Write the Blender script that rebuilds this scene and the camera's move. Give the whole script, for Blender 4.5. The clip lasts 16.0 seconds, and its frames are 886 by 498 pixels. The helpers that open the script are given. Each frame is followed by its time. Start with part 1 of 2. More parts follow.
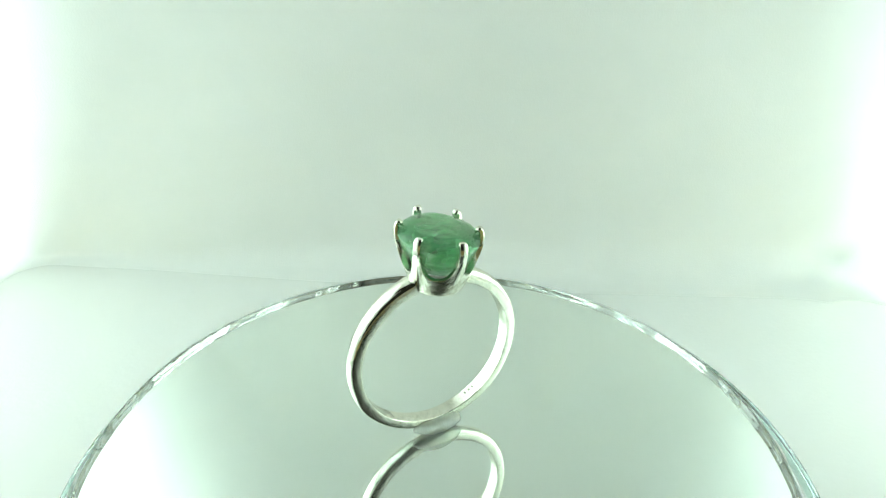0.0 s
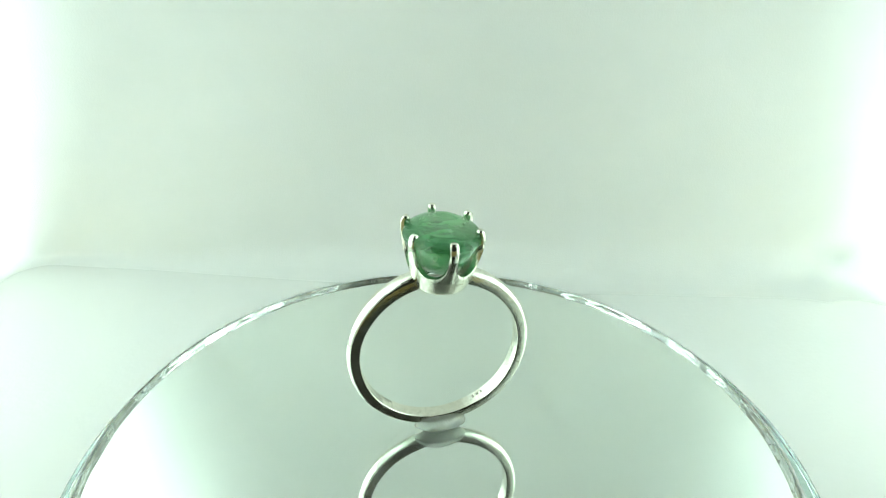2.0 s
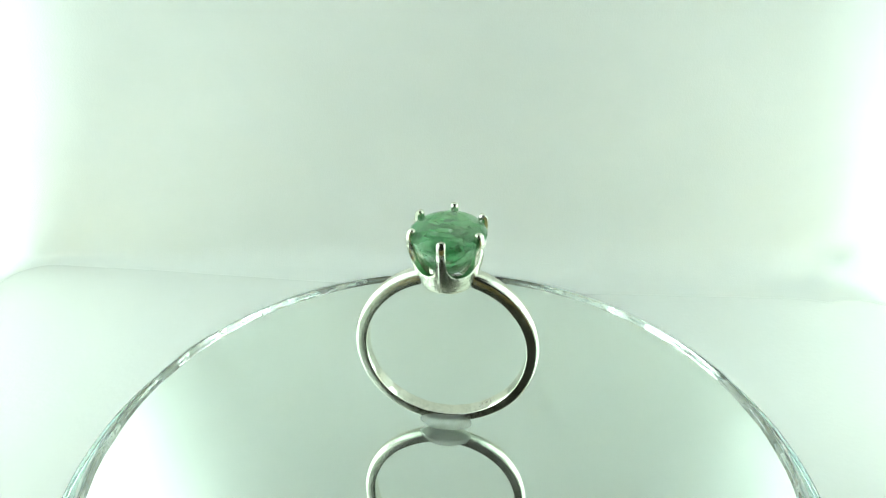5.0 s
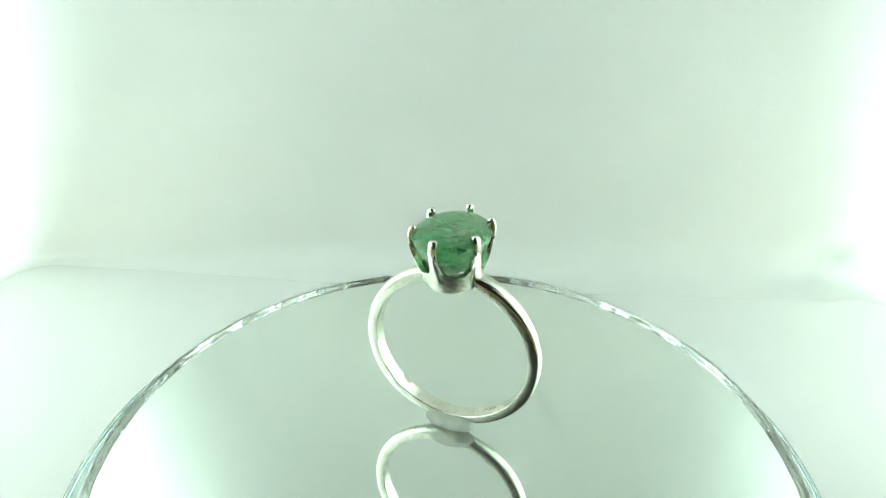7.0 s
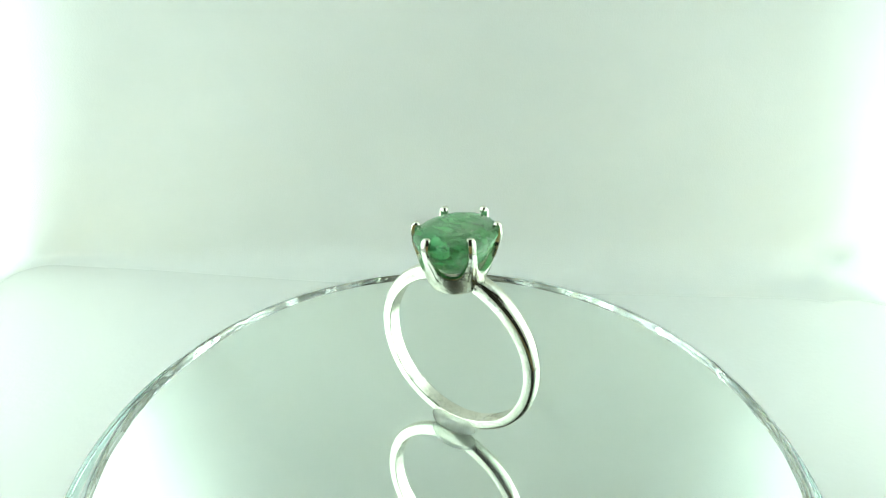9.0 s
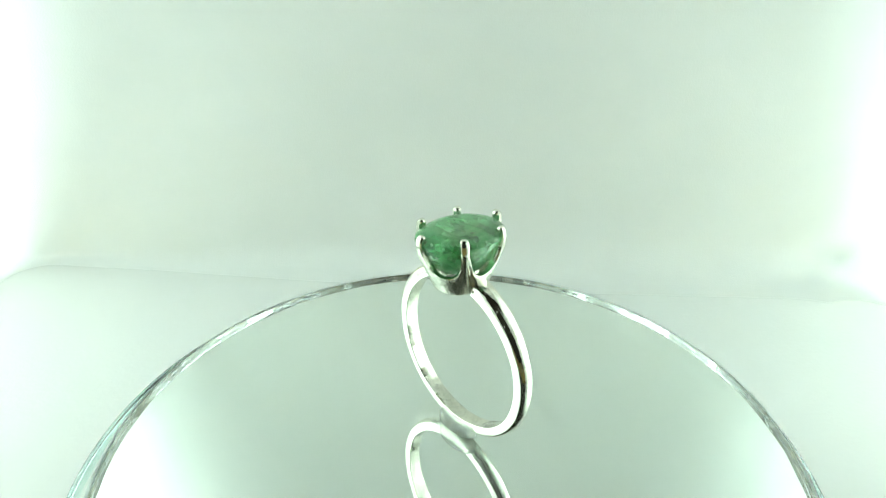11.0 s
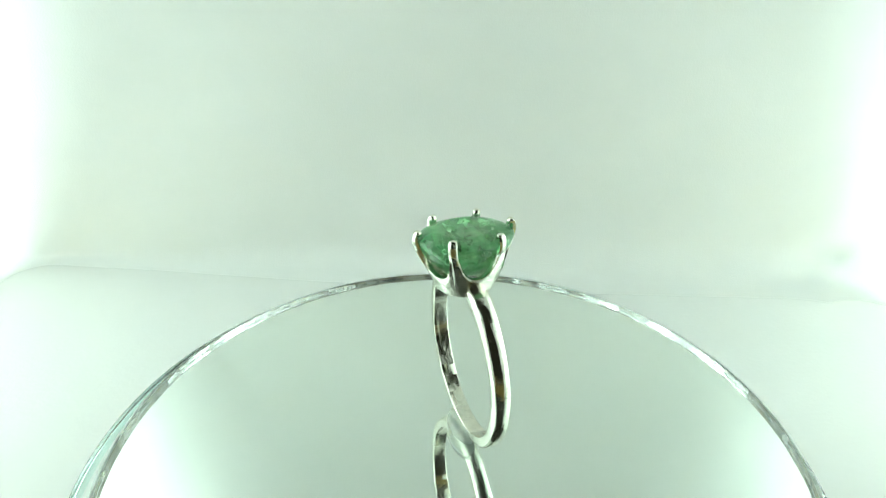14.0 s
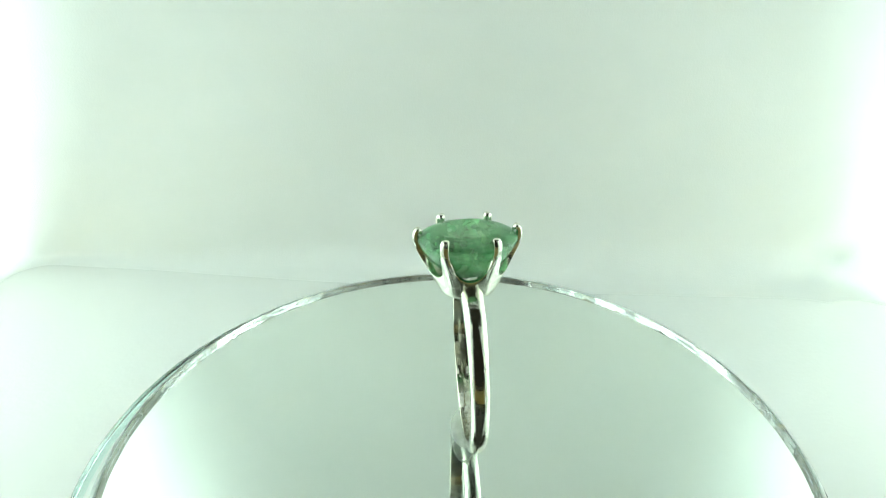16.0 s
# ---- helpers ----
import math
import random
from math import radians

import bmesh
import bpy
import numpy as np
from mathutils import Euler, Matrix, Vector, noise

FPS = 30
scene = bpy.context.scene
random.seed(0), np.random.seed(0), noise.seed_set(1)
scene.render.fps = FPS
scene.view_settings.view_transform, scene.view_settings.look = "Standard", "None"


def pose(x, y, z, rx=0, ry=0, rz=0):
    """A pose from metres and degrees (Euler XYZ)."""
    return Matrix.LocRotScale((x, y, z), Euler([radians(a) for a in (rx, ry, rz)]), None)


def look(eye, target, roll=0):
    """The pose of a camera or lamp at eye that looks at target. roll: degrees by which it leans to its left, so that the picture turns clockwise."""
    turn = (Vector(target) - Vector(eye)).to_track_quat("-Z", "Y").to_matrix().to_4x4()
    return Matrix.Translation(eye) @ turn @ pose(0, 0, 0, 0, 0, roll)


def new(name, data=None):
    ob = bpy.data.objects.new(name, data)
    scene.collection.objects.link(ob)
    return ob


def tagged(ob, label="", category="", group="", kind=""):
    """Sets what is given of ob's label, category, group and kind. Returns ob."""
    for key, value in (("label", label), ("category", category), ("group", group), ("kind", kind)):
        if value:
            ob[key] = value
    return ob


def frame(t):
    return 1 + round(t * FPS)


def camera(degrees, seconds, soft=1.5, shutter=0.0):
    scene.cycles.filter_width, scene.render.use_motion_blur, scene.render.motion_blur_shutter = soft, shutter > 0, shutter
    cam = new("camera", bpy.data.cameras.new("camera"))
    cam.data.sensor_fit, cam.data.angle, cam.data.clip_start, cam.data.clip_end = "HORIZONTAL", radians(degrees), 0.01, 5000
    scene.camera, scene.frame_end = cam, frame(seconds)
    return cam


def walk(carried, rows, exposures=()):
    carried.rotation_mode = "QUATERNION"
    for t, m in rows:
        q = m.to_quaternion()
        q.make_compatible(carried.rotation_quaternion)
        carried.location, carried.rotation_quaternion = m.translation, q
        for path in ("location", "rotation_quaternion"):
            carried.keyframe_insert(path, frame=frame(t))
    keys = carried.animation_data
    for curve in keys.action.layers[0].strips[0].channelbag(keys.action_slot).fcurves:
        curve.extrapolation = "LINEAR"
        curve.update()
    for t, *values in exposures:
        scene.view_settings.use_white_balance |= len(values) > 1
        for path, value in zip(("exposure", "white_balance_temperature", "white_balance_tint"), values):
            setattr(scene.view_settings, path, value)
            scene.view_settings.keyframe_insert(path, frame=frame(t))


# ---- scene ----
MM = 0.001
cam = camera(73.6, 16.0, soft=1.1)
EYE = (0.0, -52.82 * MM, 48.70 * MM)
AIM = pose(*EYE, 90 - 25.42, 0, 0) @ pose(0, 0, 0, 0, 0, 0.458)
walk(cam, [(0.0, AIM), (16.0, AIM)], exposures=[(0.0, 0.0), (16.0, 0.0)])

# ---- the turning of the platter: one axis, a steady pace, clockwise from above ----
AXIS_X = 0.762 * MM
PACE = -7.098          # degrees a second
FACING = 3.5           # seconds, when the drawing below faces the camera


# ---- light: lamps outside the cloth of a small photo tent, and a dim room ----
world = bpy.data.worlds.new("dim_room_air")
scene.world = world
world.use_nodes = True
world.node_tree.nodes["Background"].inputs["Color"].default_value = (0.27, 0.285, 0.20, 1)
world.node_tree.nodes["Background"].inputs["Strength"].default_value = 0.06

GREENISH = (0.79, 1.0, 0.918)


def area_lamp(name, eye, target, sx, sy, watts):
    data = bpy.data.lights.new(name, "AREA")
    data.shape, data.size, data.size_y, data.energy, data.color = "RECTANGLE", sx, sy, watts, GREENISH
    ob = new(name, data)
    ob.matrix_world = look(eye, target)
    return ob


area_lamp("tent_lamp_west", (-0.200, 0.036, 0.066), (-0.10, 0.036, 0.066), 0.12, 0.15, 1.94)
area_lamp("tent_lamp_east", (0.198, 0.040, 0.041), (0.10, 0.040, 0.041), 0.12, 0.12, 1.58)


# ---- materials ----
def mat(name):
    m = bpy.data.materials.new(name)
    m.use_nodes = True
    t = m.node_tree
    return m, t, t.nodes["Principled BSDF"]


def node(t, kind, **sets):
    n = t.nodes.new(kind)
    for k, v in sets.items():
        n.inputs[k.replace("_", " ")].default_value = v
    return n


def noise_of(t, scale, detail=4.0, rough=0.55, stretch=None):
    co = t.nodes.new("ShaderNodeTexCoord")
    n = node(t, "ShaderNodeTexNoise", Scale=scale, Detail=detail, Roughness=rough)
    if stretch:
        mp = node(t, "ShaderNodeMapping", Scale=stretch)
        t.links.new(co.outputs["Object"], mp.inputs["Vector"])
        t.links.new(mp.outputs["Vector"], n.inputs["Vector"])
    else:
        t.links.new(co.outputs["Object"], n.inputs["Vector"])
    return n


def ramp_of(t, source, stops):
    r = t.nodes.new("ShaderNodeValToRGB")
    while len(r.color_ramp.elements) < len(stops):
        r.color_ramp.elements.new(0.5)
    for e, (p, c) in zip(r.color_ramp.elements, stops):
        e.position, e.color = p, (*c, 1)
    t.links.new(source, r.inputs["Fac"])
    return r


def bump_of(t, source, strength, distance):
    b = node(t, "ShaderNodeBump", Strength=strength, Distance=distance)
    t.links.new(source, b.inputs["Height"])
    return b


def grey(v):
    return (v, v, v)


def make_cloth():
    m, t, p = mat("white_tent_cloth")
    n = noise_of(t, 18, 5)
    c = ramp_of(t, n.outputs["Fac"], [(0.3, (0.80, 0.81, 0.80)), (0.7, (0.86, 0.86, 0.85))])
    fine = noise_of(t, 2600, 2)
    b = bump_of(t, fine.outputs["Fac"], 0.25, 0.0002)
    d = node(t, "ShaderNodeBsdfDiffuse")
    tr = node(t, "ShaderNodeBsdfTranslucent")
    mix = node(t, "ShaderNodeMixShader", Fac=0.25)
    for s in (d, tr):
        t.links.new(c.outputs["Color"], s.inputs["Color"])
        t.links.new(b.outputs["Normal"], s.inputs["Normal"])
    t.links.new(d.outputs[0], mix.inputs[1])
    t.links.new(tr.outputs[0], mix.inputs[2])
    t.links.new(mix.outputs[0], t.nodes["Material Output"].inputs["Surface"])
    return m


def make_backdrop():
    m, t, p = mat("white_backdrop_vinyl")
    n = noise_of(t, 14, 5)
    c = ramp_of(t, n.outputs["Fac"], [(0.3, (0.66, 0.67, 0.66)), (0.7, (0.71, 0.71, 0.70))])
    t.links.new(c.outputs["Color"], p.inputs["Base Color"])
    p.inputs["Roughness"].default_value = 0.62
    p.inputs["Specular IOR Level"].default_value = 0.3
    b = bump_of(t, noise_of(t, 900, 3).outputs["Fac"], 0.15, 0.0003)
    t.links.new(b.outputs["Normal"], p.inputs["Normal"])
    return m


def make_silver(name, rough, scratch, bump, frost=0.0, stain=2600, stained=0.4):
    m, t, p = mat(name)
    p.inputs["Metallic"].default_value = 1.0
    n = noise_of(t, 520, 6, 0.65)
    c = ramp_of(t, n.outputs["Fac"], [(0.3, (0.80, 0.785, 0.67)), (0.62, (0.94, 0.93, 0.84))])
    tarnish = ramp_of(t, noise_of(t, stain, 6, 0.75).outputs["Fac"], [(0.38, (0.34, 0.34, 0.27)), (0.54, (1.0, 1.0, 1.0))])
    mul = t.nodes.new("ShaderNodeMix")
    mul.data_type, mul.blend_type = "RGBA", "MULTIPLY"
    mul.inputs["Factor"].default_value = stained
    t.links.new(c.outputs["Color"], mul.inputs["A"])
    t.links.new(tarnish.outputs["Color"], mul.inputs["B"])
    t.links.new(mul.outputs["Result"], p.inputs["Base Color"])
    s = noise_of(t, 1300, 6, 0.7, (1, 1, 3))
    r = ramp_of(t, s.outputs["Fac"], [(0.3, grey(rough)), (0.75, grey(rough + scratch))])
    t.links.new(r.outputs["Color"], p.inputs["Roughness"])
    dents = bump_of(t, noise_of(t, 700, 4, 0.6).outputs["Fac"], 0.5, bump)
    grain = bump_of(t, noise_of(t, 2700, 5, 0.7, (1, 0.5, 1)).outputs["Fac"], 0.5, bump * 0.2)
    t.links.new(dents.outputs["Normal"], grain.inputs["Normal"])
    pits = ramp_of(t, noise_of(t, 1900, 2, 0.5).outputs["Fac"], [(0.27, grey(0.0)), (0.31, grey(1.0))])
    sunk = bump_of(t, pits.outputs["Color"], 0.7, 0.00004)
    t.links.new(grain.outputs["Normal"], sunk.inputs["Normal"])
    if frost:
        crumb = bump_of(t, noise_of(t, 4600, 3, 0.7).outputs["Fac"], 1.0, frost)
        t.links.new(sunk.outputs["Normal"], crumb.inputs["Normal"])
        sunk = crumb
    t.links.new(sunk.outputs["Normal"], p.inputs["Normal"])
    return m


def make_tarnish():
    m, t, p = mat("dark_tarnished_solder")
    p.inputs["Metallic"].default_value = 1.0
    n = noise_of(t, 1500, 5)
    c = ramp_of(t, n.outputs["Fac"], [(0.3, (0.12, 0.11, 0.08)), (0.7, (0.55, 0.53, 0.46))])
    t.links.new(c.outputs["Color"], p.inputs["Base Color"])
    p.inputs["Roughness"].default_value = 0.4
    return m


def make_emerald():
    """Cloudy beryl: broad colour zones, pale wisps, dark specks, part see-through."""
    m, t, p = mat("cloudy_green_beryl")
    big = noise_of(t, 210, 4, 0.55, (1.0, 0.7, 1.6))
    c = ramp_of(t, big.outputs["Fac"], [(0.28, (0.09, 0.43, 0.17)), (0.5, (0.21, 0.61, 0.28)), (0.75, (0.46, 0.78, 0.45))])
    wisps = noise_of(t, 900, 7, 0.7, (1.6, 0.5, 1.4))
    wr = ramp_of(t, wisps.outputs["Fac"], [(0.32, (0.70, 0.78, 0.72)), (0.5, (0.98, 0.99, 0.98)), (0.70, (1.25, 1.15, 1.22))])
    specks = noise_of(t, 1700, 2, 0.5)
    sr = ramp_of(t, specks.outputs["Fac"], [(0.26, grey(0.12)), (0.30, grey(1.0))])
    last = c.outputs["Color"]
    for r in (wr, sr):
        mul = t.nodes.new("ShaderNodeMix")
        mul.data_type, mul.blend_type = "RGBA", "MULTIPLY"
        mul.inputs["Factor"].default_value = 1.0
        t.links.new(last, mul.inputs["A"])
        t.links.new(r.outputs["Color"], mul.inputs["B"])
        last = mul.outputs["Result"]
    t.links.new(last, p.inputs["Base Color"])
    veil = noise_of(t, 420, 6, 0.65, (1, 1.6, 1))
    tr = ramp_of(t, veil.outputs["Fac"], [(0.35, grey(0.76)), (0.7, grey(0.42))])
    t.links.new(tr.outputs["Color"], p.inputs["Transmission Weight"])
    p.inputs["Roughness"].default_value = 0.05
    p.inputs["IOR"].default_value = 1.58
    b = bump_of(t, noise_of(t, 700, 4, 0.6).outputs["Fac"], 0.10, 0.00004)
    t.links.new(b.outputs["Normal"], p.inputs["Normal"])
    return m


def make_glass(name, tint, rough=0.0, wavy=0.0, reflection_tint=None):
    m, t, p = mat(name)
    p.inputs["Base Color"].default_value = (*tint, 1)
    p.inputs["Transmission Weight"].default_value = 1.0
    p.inputs["IOR"].default_value = 1.52
    p.inputs["Roughness"].default_value = rough
    if wavy:
        b = bump_of(t, noise_of(t, 260, 4, 0.6).outputs["Fac"], 0.6, wavy)
        t.links.new(b.outputs["Normal"], p.inputs["Normal"])
    if reflection_tint:
        # brown patches painted along the edge, standing in for reflections of desk and room
        d = node(t, "ShaderNodeBsdfDiffuse", Color=(*reflection_tint, 1))
        f = ramp_of(t, noise_of(t, 230, 6, 0.7).outputs["Fac"], [(0.45, grey(0.05)), (0.56, grey(0.75))])
        mix = node(t, "ShaderNodeMixShader")
        t.links.new(f.outputs["Color"], mix.inputs["Fac"])
        t.links.new(p.outputs[0], mix.inputs[1])
        t.links.new(d.outputs[0], mix.inputs[2])
        t.links.new(mix.outputs[0], t.nodes["Material Output"].inputs["Surface"])
    return m


def make_mirror():
    m, t, p = mat("silvered_mirror_backing")
    film = ramp_of(t, noise_of(t, 60, 5).outputs["Fac"], [(0.3, grey(0.97)), (0.7, grey(0.93))])
    t.links.new(film.outputs["Color"], p.inputs["Metallic"])
    p.inputs["Base Color"].default_value = (0.96, 0.97, 0.95, 1)
    p.inputs["Roughness"].default_value = 0.0
    return m


def make_putty():
    """Cloudy clear putty: part see-through, part milk."""
    m, t, p = mat("milky_mounting_putty")
    n = noise_of(t, 420, 4)
    c = ramp_of(t, n.outputs["Fac"], [(0.3, (0.90, 0.97, 0.86)), (0.7, (0.94, 0.99, 0.91))])
    tr = node(t, "ShaderNodeBsdfTranslucent")
    t.links.new(c.outputs["Color"], tr.inputs["Color"])
    t.links.new(c.outputs["Color"], p.inputs["Base Color"])
    p.inputs["Roughness"].default_value = 0.4
    p.inputs["Subsurface Weight"].default_value = 1.0
    p.inputs["Subsurface Radius"].default_value = (1.0, 1.0, 0.9)
    p.inputs["Subsurface Scale"].default_value = 0.003
    milk = node(t, "ShaderNodeMixShader", Fac=0.4)
    t.links.new(p.outputs[0], milk.inputs[1])
    t.links.new(tr.outputs[0], milk.inputs[2])
    clear = node(t, "ShaderNodeBsdfTransparent")
    f = ramp_of(t, noise_of(t, 300, 3).outputs["Fac"], [(0.3, grey(0.18)), (0.7, grey(0.34))])
    mix = node(t, "ShaderNodeMixShader")
    t.links.new(f.outputs["Color"], mix.inputs["Fac"])
    t.links.new(clear.outputs[0], mix.inputs[1])
    t.links.new(milk.outputs[0], mix.inputs[2])
    t.links.new(mix.outputs[0], t.nodes["Material Output"].inputs["Surface"])
    return m


def make_plain(name, a, b_, rough, scale=20, stretch=None):
    m, t, p = mat(name)
    n = noise_of(t, scale, 6, 0.6, stretch)
    c = ramp_of(t, n.outputs["Fac"], [(0.3, a), (0.7, b_)])
    t.links.new(c.outputs["Color"], p.inputs["Base Color"])
    p.inputs["Roughness"].default_value = rough
    b = bump_of(t, n.outputs["Fac"], 0.2, 0.0008)
    t.links.new(b.outputs["Normal"], p.inputs["Normal"])
    return m


CLOTH, BACKDROP = make_cloth(), make_backdrop()
SILVER = make_silver("polished_silver", 0.06, 0.12, 0.00011, 0.0, 2600, 0.3)
SILVER_ROUGH = make_silver("worn_silver", 0.09, 0.16, 0.00024, 0.000015, 2000, 0.5)
SILVER_FROSTED = make_silver("file_marked_silver", 0.08, 0.14, 0.00010, 0.000025, 3000, 0.35)
TARNISH, EMERALD, PUTTY, MIRROR = make_tarnish(), make_emerald(), make_putty(), make_mirror()
GLASS = make_glass("clear_float_glass", (0.97, 1.0, 0.985))
GLASS_EDGE = make_glass("ground_glass_edge", (0.88, 0.94, 0.91), 0.30, 0.00004)
# the brown here is painted reflection, set in random patches
CUT_EDGE = make_glass("cut_glass_painted_reflections", (0.97, 1.0, 0.985), 0.0, 0.0, (0.50, 0.46, 0.36))
PLATE_GLASS = make_glass("clear_platter_glass", (0.95, 1.0, 0.98))
PLATE_EDGE = make_glass("teal_glass_edge", (0.55, 0.85, 0.79), 0.16)
WHITE_PLASTIC = make_plain("white_plastic", (0.74, 0.75, 0.74), (0.8, 0.8, 0.79), 0.4)
DESK_WOOD = make_plain("brown_desk_wood", (0.46, 0.33, 0.10), (0.72, 0.54, 0.19), 0.45, 6, (1, 9, 9))
CHIPPED = make_plain("chipped_silvering", (0.05, 0.055, 0.05), (0.12, 0.125, 0.115), 0.5, 900)


# ---- mesh helpers (drawn in millimetres) ----
def mesh_object(name, bm, materials, smooth=None):
    me = bpy.data.meshes.new(name)
    bmesh.ops.recalc_face_normals(bm, faces=bm.faces)
    for v in bm.verts:
        v.co *= MM
    bm.to_mesh(me)
    bm.free()
    for m in materials if isinstance(materials, (list, tuple)) else [materials]:
        me.materials.append(m)
    if smooth is not None:
        for f in me.polygons:
            f.use_smooth = True
        me.set_sharp_from_angle(angle=radians(smooth))
    return new(name, me)


def part(name, bm, material, parent, label="", smooth=None):
    ob = mesh_object(name, bm, material, smooth)
    ob.parent = parent
    if label:
        tagged(ob, label)
    return ob


def loft(bm, rings, closed=True, cap_start=False, cap_end=False, material=0):
    """Skin between rows of points."""
    rows = [[bm.verts.new(p) for p in r] for r in rings]
    n = len(rows[0])
    for a, b in zip(rows, rows[1:]):
        for i in range(n if closed else n - 1):
            j = (i + 1) % n
            f = bm.faces.new((a[i], a[j], b[j], b[i]))
            f.material_index = material
    if cap_start:
        bm.faces.new(rows[0][::-1])
    if cap_end:
        bm.faces.new(rows[-1])
    return rows


def box_bm(x0, x1, y0, y1, z0, z1, bevel=0.0):
    bm = bmesh.new()
    bmesh.ops.create_cube(bm, size=1)
    for v in bm.verts:
        v.co = Vector(((x0 + x1) / 2 + v.co.x * (x1 - x0), (y0 + y1) / 2 + v.co.y * (y1 - y0), (z0 + z1) / 2 + v.co.z * (z1 - z0)))
    if bevel:
        bmesh.ops.bevel(bm, geom=bm.edges[:], offset=bevel, segments=2, profile=0.5, affect="EDGES")
    return bm


def turned(profile, n, wobble=None):
    """A body of revolution from (radius, height) pairs, closed at both ends on the axis."""
    bm = bmesh.new()
    rings = []
    for k, (r, z) in enumerate(profile):
        row = []
        for i in range(n):
            a = 2 * math.pi * i / n
            dr, dz = wobble(k, a) if wobble else (0, 0)
            row.append(((r + dr) * math.cos(a), (r + dr) * math.sin(a), z + dz))
        rings.append(row)
    loft(bm, rings, True, True, True)
    return bm


# ---- the tent ----
FLOOR_Z, BACK_Y, FRONT_Y, TOP_Z = -30.0, 99.0, -64.0, 172.0


def west_x(z):
    """The west side leans in towards the top."""
    return -127.0 + 0.20 * (z - FLOOR_Z) + sweep(z, 6.0)


def east_x(z):
    return 124.0 - 0.04 * (z - FLOOR_Z) - sweep(z, 6.0)


def sweep(z, r):
    """How far a side stands in at height z, where it rises from the floor in a round of radius r."""
    h = max(0.0, r - (z - FLOOR_Z))
    return r - math.sqrt(max(0.0, r * r - h * h))


def back_y(x):
    return BACK_Y - 0.034 * x


def plan_line(z, n=14):
    """The tent cloth in plan at one height: west side, round corner, rear, round corner, east side."""
    w, e = west_x(z), east_x(z)
    bend = 9.0 + 4.2 * math.sqrt(max(0.0, z - FLOOR_Z))
    pts = [(w, FRONT_Y + (back_y(w) - bend - FRONT_Y) * i / 16) for i in range(16)]
    for i in range(n + 1):
        a = math.pi / 2 * i / n
        x = w + bend - bend * math.cos(a)
        pts.append((x, back_y(w) - bend + bend * math.sin(a) - 0.034 * (x - w)))
    for i in range(1, 60):
        x = w + bend + (e - w - 2 * bend) * i / 60
        pts.append((x, back_y(x)))
    for i in range(n + 1):
        a = math.pi / 2 * i / n
        x = e - bend + bend * math.sin(a)
        pts.append((x, back_y(e) - bend + bend * math.cos(a) - 0.034 * (x - e)))
    pts += [(e, FRONT_Y + (back_y(e) - bend - FRONT_Y) * (15 - i) / 16) for i in range(16)]
    return pts


def cloth_wall():
    """One length of cloth bent round three sides, with a diagonal rumple low in one corner."""
    bm = bmesh.new()
    rows = []
    for k in range(61):
        z = FLOOR_Z + (TOP_Z - FLOOR_Z) * (k / 60) ** 1.3
        row = []
        for x, y in plan_line(z):
            w = 0.6 * noise.noise((x * 0.018, y * 0.018, z * 0.018))
            d = (x - 101) - (z - FLOOR_Z) * 0.62
            r = 2.6 * math.exp(-(d / 3.2) ** 2) * math.exp(-((z - FLOOR_Z - 5) / 11) ** 2) if y > 40 else 0
            # the foot of the cloth runs out in a small cove, tighter towards the west
            cove = 3.0 + 9.0 * min(1.0, max(0.0, (x + 110) / 120))
            h = max(0.0, cove - (z - FLOOR_Z))
            foot = cove - math.sqrt(max(0.0, cove * cove - h * h))
            row.append((x - w * 0.5, y - w - r - (foot if y > 60 else 0), z))
        rows.append(row)
    loft(bm, rows, closed=False)
    return bm


def floor_sheet():
    bm = bmesh.new()
    rows = []
    for i in range(60):
        row = []
        for k in range(80):
            x = -135 + 270 * k / 79
            y = FRONT_Y - 12 + (BACK_Y + 8 - FRONT_Y + 12) * i / 59
            row.append((x, y, FLOOR_Z + 0.3 * noise.noise((x * 0.02, y * 0.02, 0))))
        rows.append(row)
    loft(bm, rows, closed=False)
    return bm


wall = mesh_object("wall_north", cloth_wall(), CLOTH, 60)
tagged(wall, "white translucent cloth bent round the back of the tent", "tent wall", kind="structure")
sheet = mesh_object("backdrop", floor_sheet(), BACKDROP, 60)
tagged(sheet, "smooth white sheet lying as floor of the tent", "backdrop", kind="structure")
for nm, bx in (("ceiling", (-130, 130, 4, BACK_Y + 9, TOP_Z + 0.1, TOP_Z + 1.3)),
               ("wall_south_flap_west", (-130, -44, FRONT_Y - 1.6, FRONT_Y - 0.4, FLOOR_Z + 1, TOP_Z)),
               ("wall_south_flap_east", (62, 130, FRONT_Y - 1.6, FRONT_Y - 0.4, FLOOR_Z + 1, TOP_Z))):
    w = mesh_object(nm, box_bm(*bx), CLOTH)
    tagged(w, "translucent white cloth side of a small photo tent", "tent wall", kind="structure")

desk = mesh_object("floor", box_bm(-420, 420, -480, 260, -56, -30.9, 1.5), DESK_WOOD)
tagged(desk, "brown wooden desk top under the photo tent", "desk top", kind="structure")

# ---- the turntable: hub, clear platter, mirror ----
PLATE_C, MIRROR_C = (-0.65, 0.27), (-0.85, 1.13)
MIRROR_T = 1.5

hub = mesh_object("turntable", turned([(0.01, FLOOR_Z + 0.6), (27.2, FLOOR_Z + 0.6), (28, FLOOR_Z + 1.4), (28, -8), (27, -7), (14, -7), (14, -4.6), (0.01, -4.6)], 96), WHITE_PLASTIC, 40)
hub.location = (AXIS_X, 0, 0)
tagged(hub, "round white plastic turntable base standing on the backdrop", "turntable")


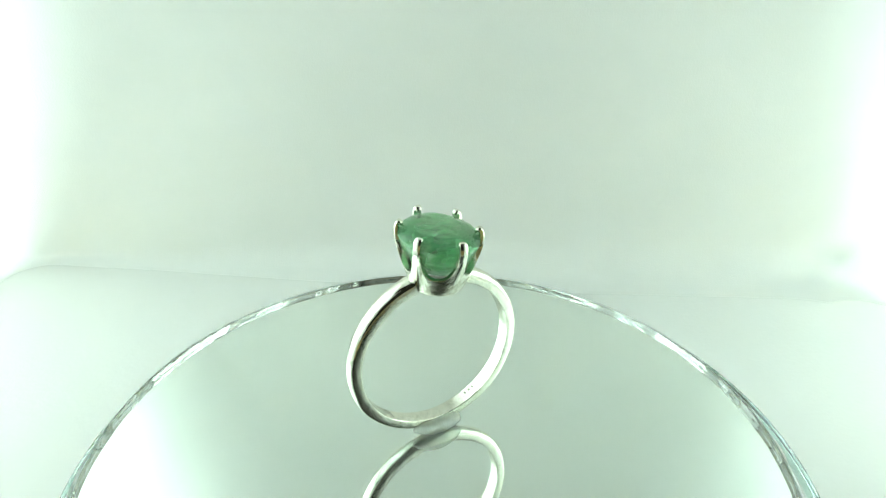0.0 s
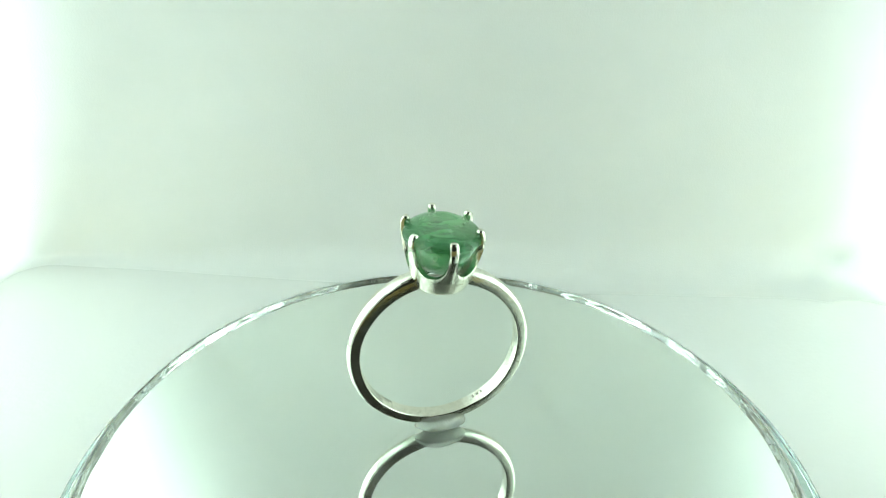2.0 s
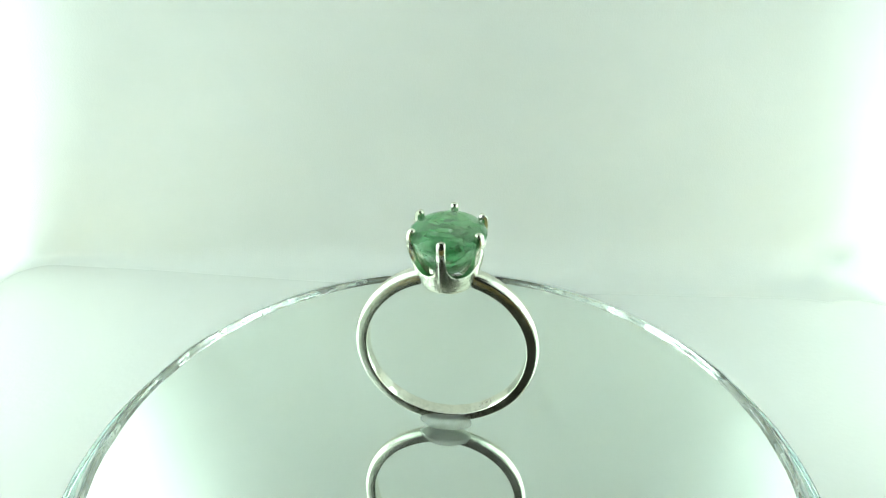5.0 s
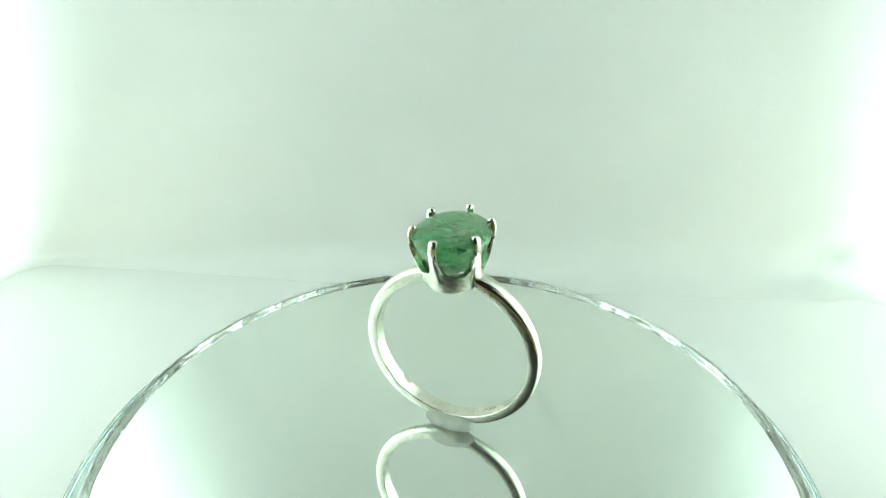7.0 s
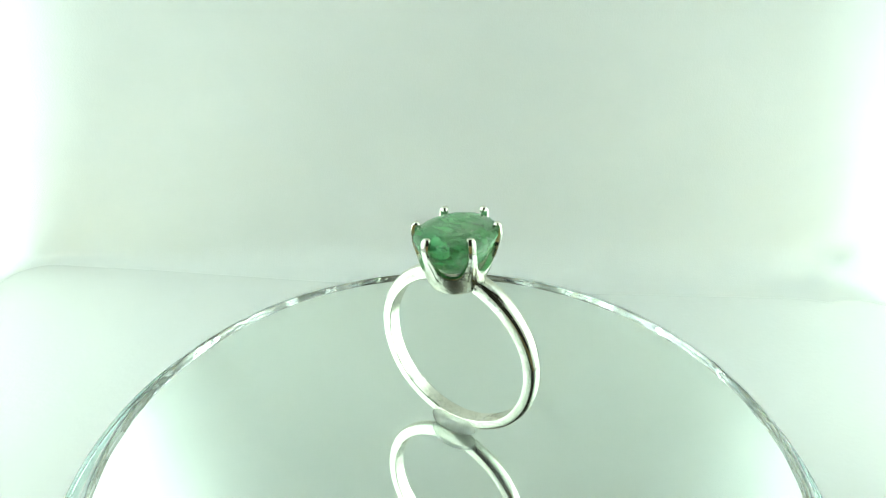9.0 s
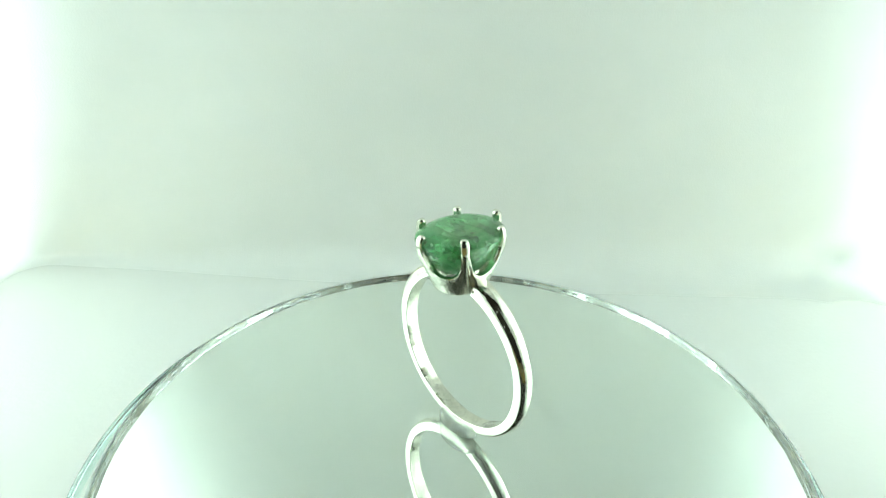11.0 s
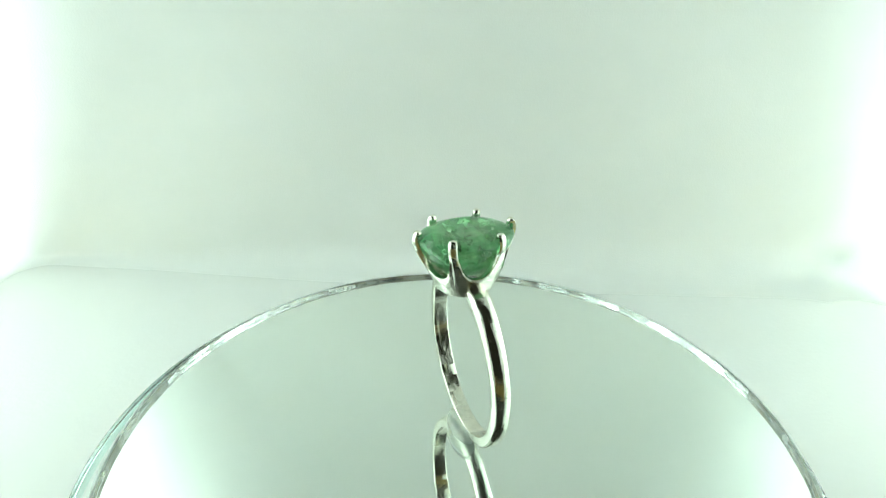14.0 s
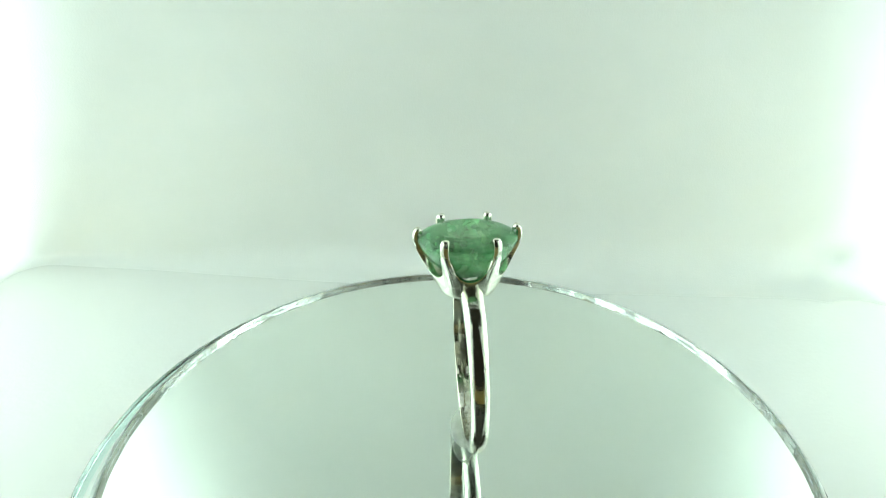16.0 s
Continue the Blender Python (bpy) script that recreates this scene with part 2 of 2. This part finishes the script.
def disc_body(name, profile, n, edge_from, materials, parent, label, wobble=None, smooth=40):
    """One turned glass body; the bands beyond the radius edge_from take the second material."""
    bm = turned(profile, n, wobble)
    me = mesh_object(name, bm, materials, smooth)
    for f in me.data.polygons:
        z = [me.data.vertices[i].co for i in f.vertices]
        r = sum(math.hypot(v.x, v.y) for v in z) / len(z) / MM
        if r > edge_from:
            f.material_index = 1
        else:
            f.use_smooth = False
    me.parent = parent
    tagged(me, label)
    return me


def platter():
    """Clear glass platter with a rounded greenish edge."""
    ob = new("turntable_platter")
    disc_body("plate", [(0.01, -4.5), (40.2, -4.5), (40.75, -4.25), (41.05, -3.7), (41.1, -3.0), (41.05, -2.3), (40.8, -1.75), (40.2, -1.52), (0.01, -1.52)],
              240, 40.4, [PLATE_GLASS, PLATE_EDGE], ob, "clear glass plate with greenish rim")
    return tagged(ob, "clear glass turntable platter with a greenish edge under the mirror", "turntable platter")


def mirror_disc():
    """Round hand-cut mirror: silver under glass, with an uneven ground edge."""
    ob = new("mirror_disc")
    rm = 38.5

    def wob(k, a):
        p = Vector((math.cos(a) * 12, math.sin(a) * 12, k * 0.5))
        q = Vector((math.cos(a) * 50, math.sin(a) * 50, k * 1.7))
        f = (0, 0.5, 1, 1, 1, 0.8, 0.4, 0)[k]
        return f * (0.16 * noise.noise(p) + 0.09 * noise.noise(q)), f * 0.06 * noise.noise(q * 1.3 + Vector((5, 0, 0)))

    def facet(k, a):
        if k in (0, 5):
            return 0, 0
        q = Vector((math.cos(a) * 30, math.sin(a) * 30, k * 0.25))
        p = Vector((math.cos(a) * 11, math.sin(a) * 11, k * 0.1))
        return 0.03 * noise.noise(q) + 0.10 * noise.noise(p), 0

    disc_body("glass", [(0.01, -MIRROR_T), (rm - 0.1, -MIRROR_T), (rm - 0.08, -1.0), (rm - 0.06, -0.5), (rm - 0.1, 0), (0.01, 0)],
              720, rm - 0.5, [GLASS, CUT_EDGE], ob, "clear mirror glass", facet, 40)
    bm, rings, n = bmesh.new(), [], 720
    for k, (r, z) in enumerate([(rm + 0.02, -MIRROR_T), (rm + 0.3, -MIRROR_T), (rm + 0.55, -1.2), (rm + 0.66, -0.85), (rm + 0.6, -0.45), (rm + 0.36, -0.1), (rm + 0.18, -0.01), (rm + 0.02, 0.0)]):
        row = []
        for i in range(n):
            a = 2 * math.pi * i / n
            dr, dz = wob(k, a)
            row.append(((r + dr) * math.cos(a), (r + dr) * math.sin(a), min(z + dz, 0.0)))
        rings.append(row)
    loft(bm, rings + [rings[0]])
    bmesh.ops.remove_doubles(bm, verts=bm.verts, dist=1e-4)
    part("ground_edge", bm, GLASS_EDGE, ob, "uneven ground glass edge", 30)
    silver = turned([(0.01, -MIRROR_T - 0.015), (rm - 0.12, -MIRROR_T - 0.015), (rm - 0.12, -MIRROR_T - 0.005), (0.01, -MIRROR_T - 0.005)], 240)
    part("silvering", silver, MIRROR, ob, "bright mirror silvering")
    for deg, r, size in ((159.5, 38.15, 0.62), (-27.8, 38.2, 0.5), (-13.2, 38.1, 0.42)):
        bm = bmesh.new()
        bmesh.ops.create_icosphere(bm, subdivisions=2, radius=1.0)
        for v in bm.verts:
            d = 1 + 0.5 * noise.noise(v.co * 2 + Vector((deg, 0, 0)))
            v.co = Vector((v.co.x * size * 0.5 * d, v.co.y * 0.09 * d, v.co.z * 0.012 - MIRROR_T + 0.02))
        bm.transform(Matrix.Rotation(radians(deg), 4, "Z") @ Matrix.Translation((r, 0, 0)) @ Matrix.Rotation(0.35, 4, "Z"))
        part("chip", bm, CHIPPED, ob, "small dark chip at the edge")
    return tagged(ob, "round frameless mirror with an uneven ground edge on the platter", "mirror")


# ---- the ring ----
RING_R = 10.25
CENTRE_Z = RING_R
SHANK_TURN = 0.7    # degrees, the band against its head


def shank_bm():
    """Band of the ring: flat inside, domed outside, wider and thicker at the shoulders."""
    bm = bmesh.new()
    rings = []
    n, gap = 320, 17.0
    for i in range(n + 1):
        a = radians(90 + gap + (360 - 2 * gap) * i / n)
        up = max(0.0, math.sin(a))            # 0 at the sides and below, 1 at the head
        s = up * up
        wide = 0.87 + 0.24 * s
        thick = 1.38 + 0.14 * s - 0.10 * max(0.0, -math.sin(a))
        ro = RING_R + 0.12 * s + 0.015 * math.sin(7 * a) * (1 - s)
        ri = ro - thick
        prof = [(-wide * 0.90, ri + 0.01), (-wide * 0.98, ri + 0.06), (-wide, ri + 0.16), (-wide, ro - 0.46), (-wide * 0.95, ro - 0.32),
                (-wide * 0.72, ro - 0.12), (-wide * 0.36, ro - 0.01), (0, ro + 0.03), (wide * 0.36, ro - 0.01), (wide * 0.72, ro - 0.12),
                (wide * 0.95, ro - 0.32), (wide, ro - 0.46), (wide, ri + 0.16), (wide * 0.98, ri + 0.06), (wide * 0.90, ri + 0.01), (0, ri)]
        row = []
        for k, (y, r) in enumerate(prof):
            j = noise.noise((math.cos(a) * 3, math.sin(a) * 3, k * 0.4)) * 0.022
            row.append(((r + j) * math.cos(a), y + j * 0.6, CENTRE_Z + (r + j) * math.sin(a)))
        rings.append(row)
    rows = loft(bm, rings, True, True, True)
    flat = [{v for r in rows for v in r[k:k + 2]} for k in (2, 11)]
    for f in bm.faces:
        if len(f.verts) == 4 and any(all(v in side for v in f.verts) for side in flat):
            f.material_index = 1
    bm.transform(Matrix.Translation((0, 0.12, 0)) @ Matrix.Rotation(radians(SHANK_TURN), 4, "Z"))
    return bm


PRONGS = [(0.0, 4.88), (3.36, 2.30), (3.36, -2.30), (0.0, -4.88), (-3.36, -2.30), (-3.36, 2.30)]
ARCH_Z, CUP_Z = 21.22, 18.85
# the setting's outside, height by height: half axes across and along
CUP = [(18.85, 2.75, 2.85), (19.3, 2.95, 3.1), (20.2, 3.25, 3.5), (21.35, 3.62, 4.05), (22.5, 3.98, 4.65), (23.6, 4.22, 5.15), (24.4, 4.32, 5.42), (25.0, 4.28, 5.42)]


def cup_at(z):
    for (z0, a0, b0), (z1, a1, b1) in zip(CUP, CUP[1:]):
        if z <= z1:
            f = max(0.0, (z - z0) / (z1 - z0))
            return a0 + f * (a1 - a0), b0 + f * (b1 - b0)
    return CUP[-1][1:]


def prong_angle(p):
    return math.atan2(p[1] / 5.42, p[0] / 4.32)


def cup_bm():
    """Solid collet with six scallops between the claws."""
    bm = bmesh.new()
    n = 192
    angles = sorted(prong_angle(p) for p in PRONGS)

    def top(a):
        d = min(abs((a - q + math.pi) % (2 * math.pi) - math.pi) for q in angles)
        d = min(max(0.0, d / (math.pi / 6) - 0.20) / 0.80, 1.0)
        return ARCH_Z + 2.7 * (1 - max(0.0, 1 - (1 - d) ** 2.5) ** 0.4)

    def ring(frac, inset):
        row = []
        for i in range(n):
            a = 2 * math.pi * i / n - math.pi
            z = CUP_Z + (top(a) - CUP_Z) * frac
            ax, by = cup_at(z)
            row.append(((ax - inset) * math.cos(a), (by - inset) * math.sin(a), z))
        return row

    rows = [ring(0.02, 0.75), ring(0.0, 0.68), ring(0.0, 0.12), ring(0.03, 0.02), ring(0.08, 0), ring(0.3, 0), ring(0.55, 0), ring(0.8, 0), ring(0.95, 0), ring(1.0, 0.06),
            ring(1.0, 0.58), ring(0.97, 0.64), ring(0.6, 0.65)]
    rows.append(rows[0])
    loft(bm, rows)
    bmesh.ops.remove_doubles(bm, verts=bm.verts, dist=1e-4)
    return bm


def prong_bm(p):
    """A flat claw that rises from the collet, thins and hooks over the stone."""
    bm = bmesh.new()
    a = prong_angle(p)
    rings = []
    steps = [(20.6, 0.0), (21.4, 0.0), (22.2, 0.0), (23.0, 0.0), (23.8, 0.0), (24.5, 0.0), (25.05, 0.02), (25.42, 0.12), (25.63, 0.30), (25.72, 0.50), (25.68, 0.72), (25.52, 0.90), (25.34, 0.98)]
    halves = (0.64, 0.56, 0.49, 0.46, 0.44, 0.43, 0.43, 0.43, 0.42, 0.40, 0.35, 0.25, 0.10)
    for k, (z, inn) in enumerate(steps):
        ax, by = cup_at(z)
        c = Vector((ax * math.cos(a), by * math.sin(a), z))
        out = Vector((math.cos(a) / ax, math.sin(a) / by, 0)).normalized()
        side = Vector((-out.y, out.x, 0))
        f = k / (len(steps) - 1)
        half = halves[k]
        thick = 0.68 - 0.18 * f
        # the inward normal of the claw tips over at the hook
        tip = min(1.0, max(0.0, (k - 5) / 4.5)) * math.pi / 2
        inward = (-out) * math.cos(tip) + Vector((0, 0, -1)) * math.sin(tip)
        base = c - out * inn
        row = []
        for u, w in [(-1, 0.25), (-0.8, 0.06), (-0.35, -0.03), (0, -0.05), (0.35, -0.03), (0.8, 0.06), (1, 0.25), (0.95, 0.8), (0.6, 1.0), (0, 1.02), (-0.6, 1.0), (-0.95, 0.8)]:
            row.append(base + side * (u * half) + inward * (w * thick))
        rings.append(row)
    loft(bm, rings, True, True, True)
    return bm


def stone_bm():
    """Oval mixed cut: low crown, worn facets, deep belly."""
    bm = bmesh.new()
    n = 20
    levels = [(25.42, 2.35, 3.1, 0), (25.22, 3.0, 3.95, 0.5), (24.92, 3.6, 4.58, 0), (24.60, 3.95, 4.98, 0.5), (24.36, 3.97, 5.0, 0), (23.75, 3.78, 4.76, 0.5), (22.9, 3.42, 4.24, 0), (22.0, 2.92, 3.5, 0.5), (21.1, 2.25, 2.6, 0), (20.5, 1.3, 1.5, 0.5)]
    rows = []
    for z, ax, by, off in levels:
        row = []
        for i in range(n):
            a = 2 * math.pi * (i + off) / n
            j = 1 + 0.012 * noise.noise((math.cos(a) * 2, math.sin(a) * 2, z))
            row.append(bm.verts.new((ax * math.cos(a) * j, by * math.sin(a) * j, z + (0.05 if z < 25.3 else 0.0) * noise.noise((math.cos(a) * 3, math.sin(a) * 3, z * 2)))))
        rows.append((row, off))
    for (r0, o0), (r1, o1) in zip(rows, rows[1:]):
        for i in range(n):
            j = (i + 1) % n
            if o1 > o0:
                bm.faces.new((r0[i], r0[j], r1[i]))
                bm.faces.new((r1[i], r0[j], r1[j]))
            else:
                bm.faces.new((r0[i], r1[j], r1[i]))
                bm.faces.new((r0[i], r0[j], r1[j]))
    bm.faces.new(rows[0][0])
    bm.faces.new(rows[-1][0][::-1])
    return bm


def seam_bm(side):
    """A rough fillet where the shoulder meets the collet."""
    bm = bmesh.new()
    bmesh.ops.create_icosphere(bm, subdivisions=3, radius=1.0)
    for v in bm.verts:
        d = 1 + 0.35 * noise.noise(v.co * 3.1 + Vector((side * 4, 0, 0)))
        v.co = Vector((side * 3.02 + v.co.x * 0.30 * d + side * v.co.z * 0.16, v.co.y * 1.02 * d, 19.45 + v.co.z * 0.55 * d))
    return bm


def stamp_bm(degrees, wide, tall):
    """A shallow stamped mark, unreadable, on the inside of the band."""
    a = radians(degrees)
    bm = box_bm(-wide / 2, wide / 2, -tall / 2, tall / 2, -0.03, 0.012, 0.01)
    inner = RING_R - 1.38 + 0.10 * max(0.0, -math.sin(a)) - 0.03
    m = Matrix.Translation((inner * math.cos(a), 0.42, CENTRE_Z + inner * math.sin(a))) @ Matrix.Rotation(-a - math.pi / 2, 4, "Y")
    bm.transform(m)
    return bm


def make_ring():
    ob = new("ring")
    part("shank", shank_bm(), [SILVER, SILVER_FROSTED], ob, "polished silver band with domed outside", 32)
    part("collet", cup_bm(), SILVER_ROUGH, ob, "scalloped silver collet", 40)
    for p in PRONGS:
        part("prong", prong_bm(p), SILVER, ob, "", 40)
    part("gemstone", stone_bm(), EMERALD, ob, "oval cloudy green gemstone with dark specks")
    for side in (-1, 1):
        part("solder_seam", seam_bm(side), TARNISH, ob, "dark rough solder seam", 60)
    for i, (wide, tall) in enumerate(((0.22, 0.34), (0.34, 0.30), (0.20, 0.36))):
        part("hallmark", stamp_bm(-61 + 3.6 * i, wide, tall), TARNISH, ob, "small dark stamped mark inside the band")
    return tagged(ob, "silver solitaire ring with oval green stone held in putty", "ring")


def putty():
    """A flattened dab that holds the band's foot."""
    bm = bmesh.new()
    rows = []
    n = 48
    for r, z in [(0.05, 0.02), (0.90, 0.02), (1.0, 0.10), (1.0, 0.30), (0.96, 0.55), (0.90, 0.85), (0.78, 1.10), (0.56, 1.27), (0.28, 1.34), (0.02, 1.36)]:
        row = []
        for i in range(n):
            a = 2 * math.pi * i / n
            j = 1 + 0.10 * noise.noise((math.cos(a) * 1.6, math.sin(a) * 1.6, 5 + r))
            row.append((3.1 * r * j * math.cos(a), 1.30 * r * j * math.sin(a), z))
        rows.append(row)
    loft(bm, rows, True, True, True)
    ob = mesh_object("putty_dab", bm, PUTTY, 60)
    return tagged(ob, "flattened milky translucent putty dab on the mirror under the ring", "putty")


RING_FOOT = pose(-0.787 * MM, 2.29 * MM, 0.17 * MM, 0, 0, 2.67) @ pose(0, 0, 0, 1.5, 0.43, 0)
THINGS = [(platter(), pose(PLATE_C[0] * MM, PLATE_C[1] * MM, 0)),
          (mirror_disc(), pose(MIRROR_C[0] * MM, MIRROR_C[1] * MM, 0)),
          (make_ring(), RING_FOOT),
          (putty(), pose(-0.5 * MM, 1.70 * MM, 0, 0, 0, 3))]


def motions():
    for thing, rest in THINGS:
        rows = []
        for i in range(33):
            t = i * 0.5
            rows.append((t, pose(AXIS_X, 0, 0, 0, 0, PACE * (t - FACING)) @ rest))
        walk(thing, rows)


motions()
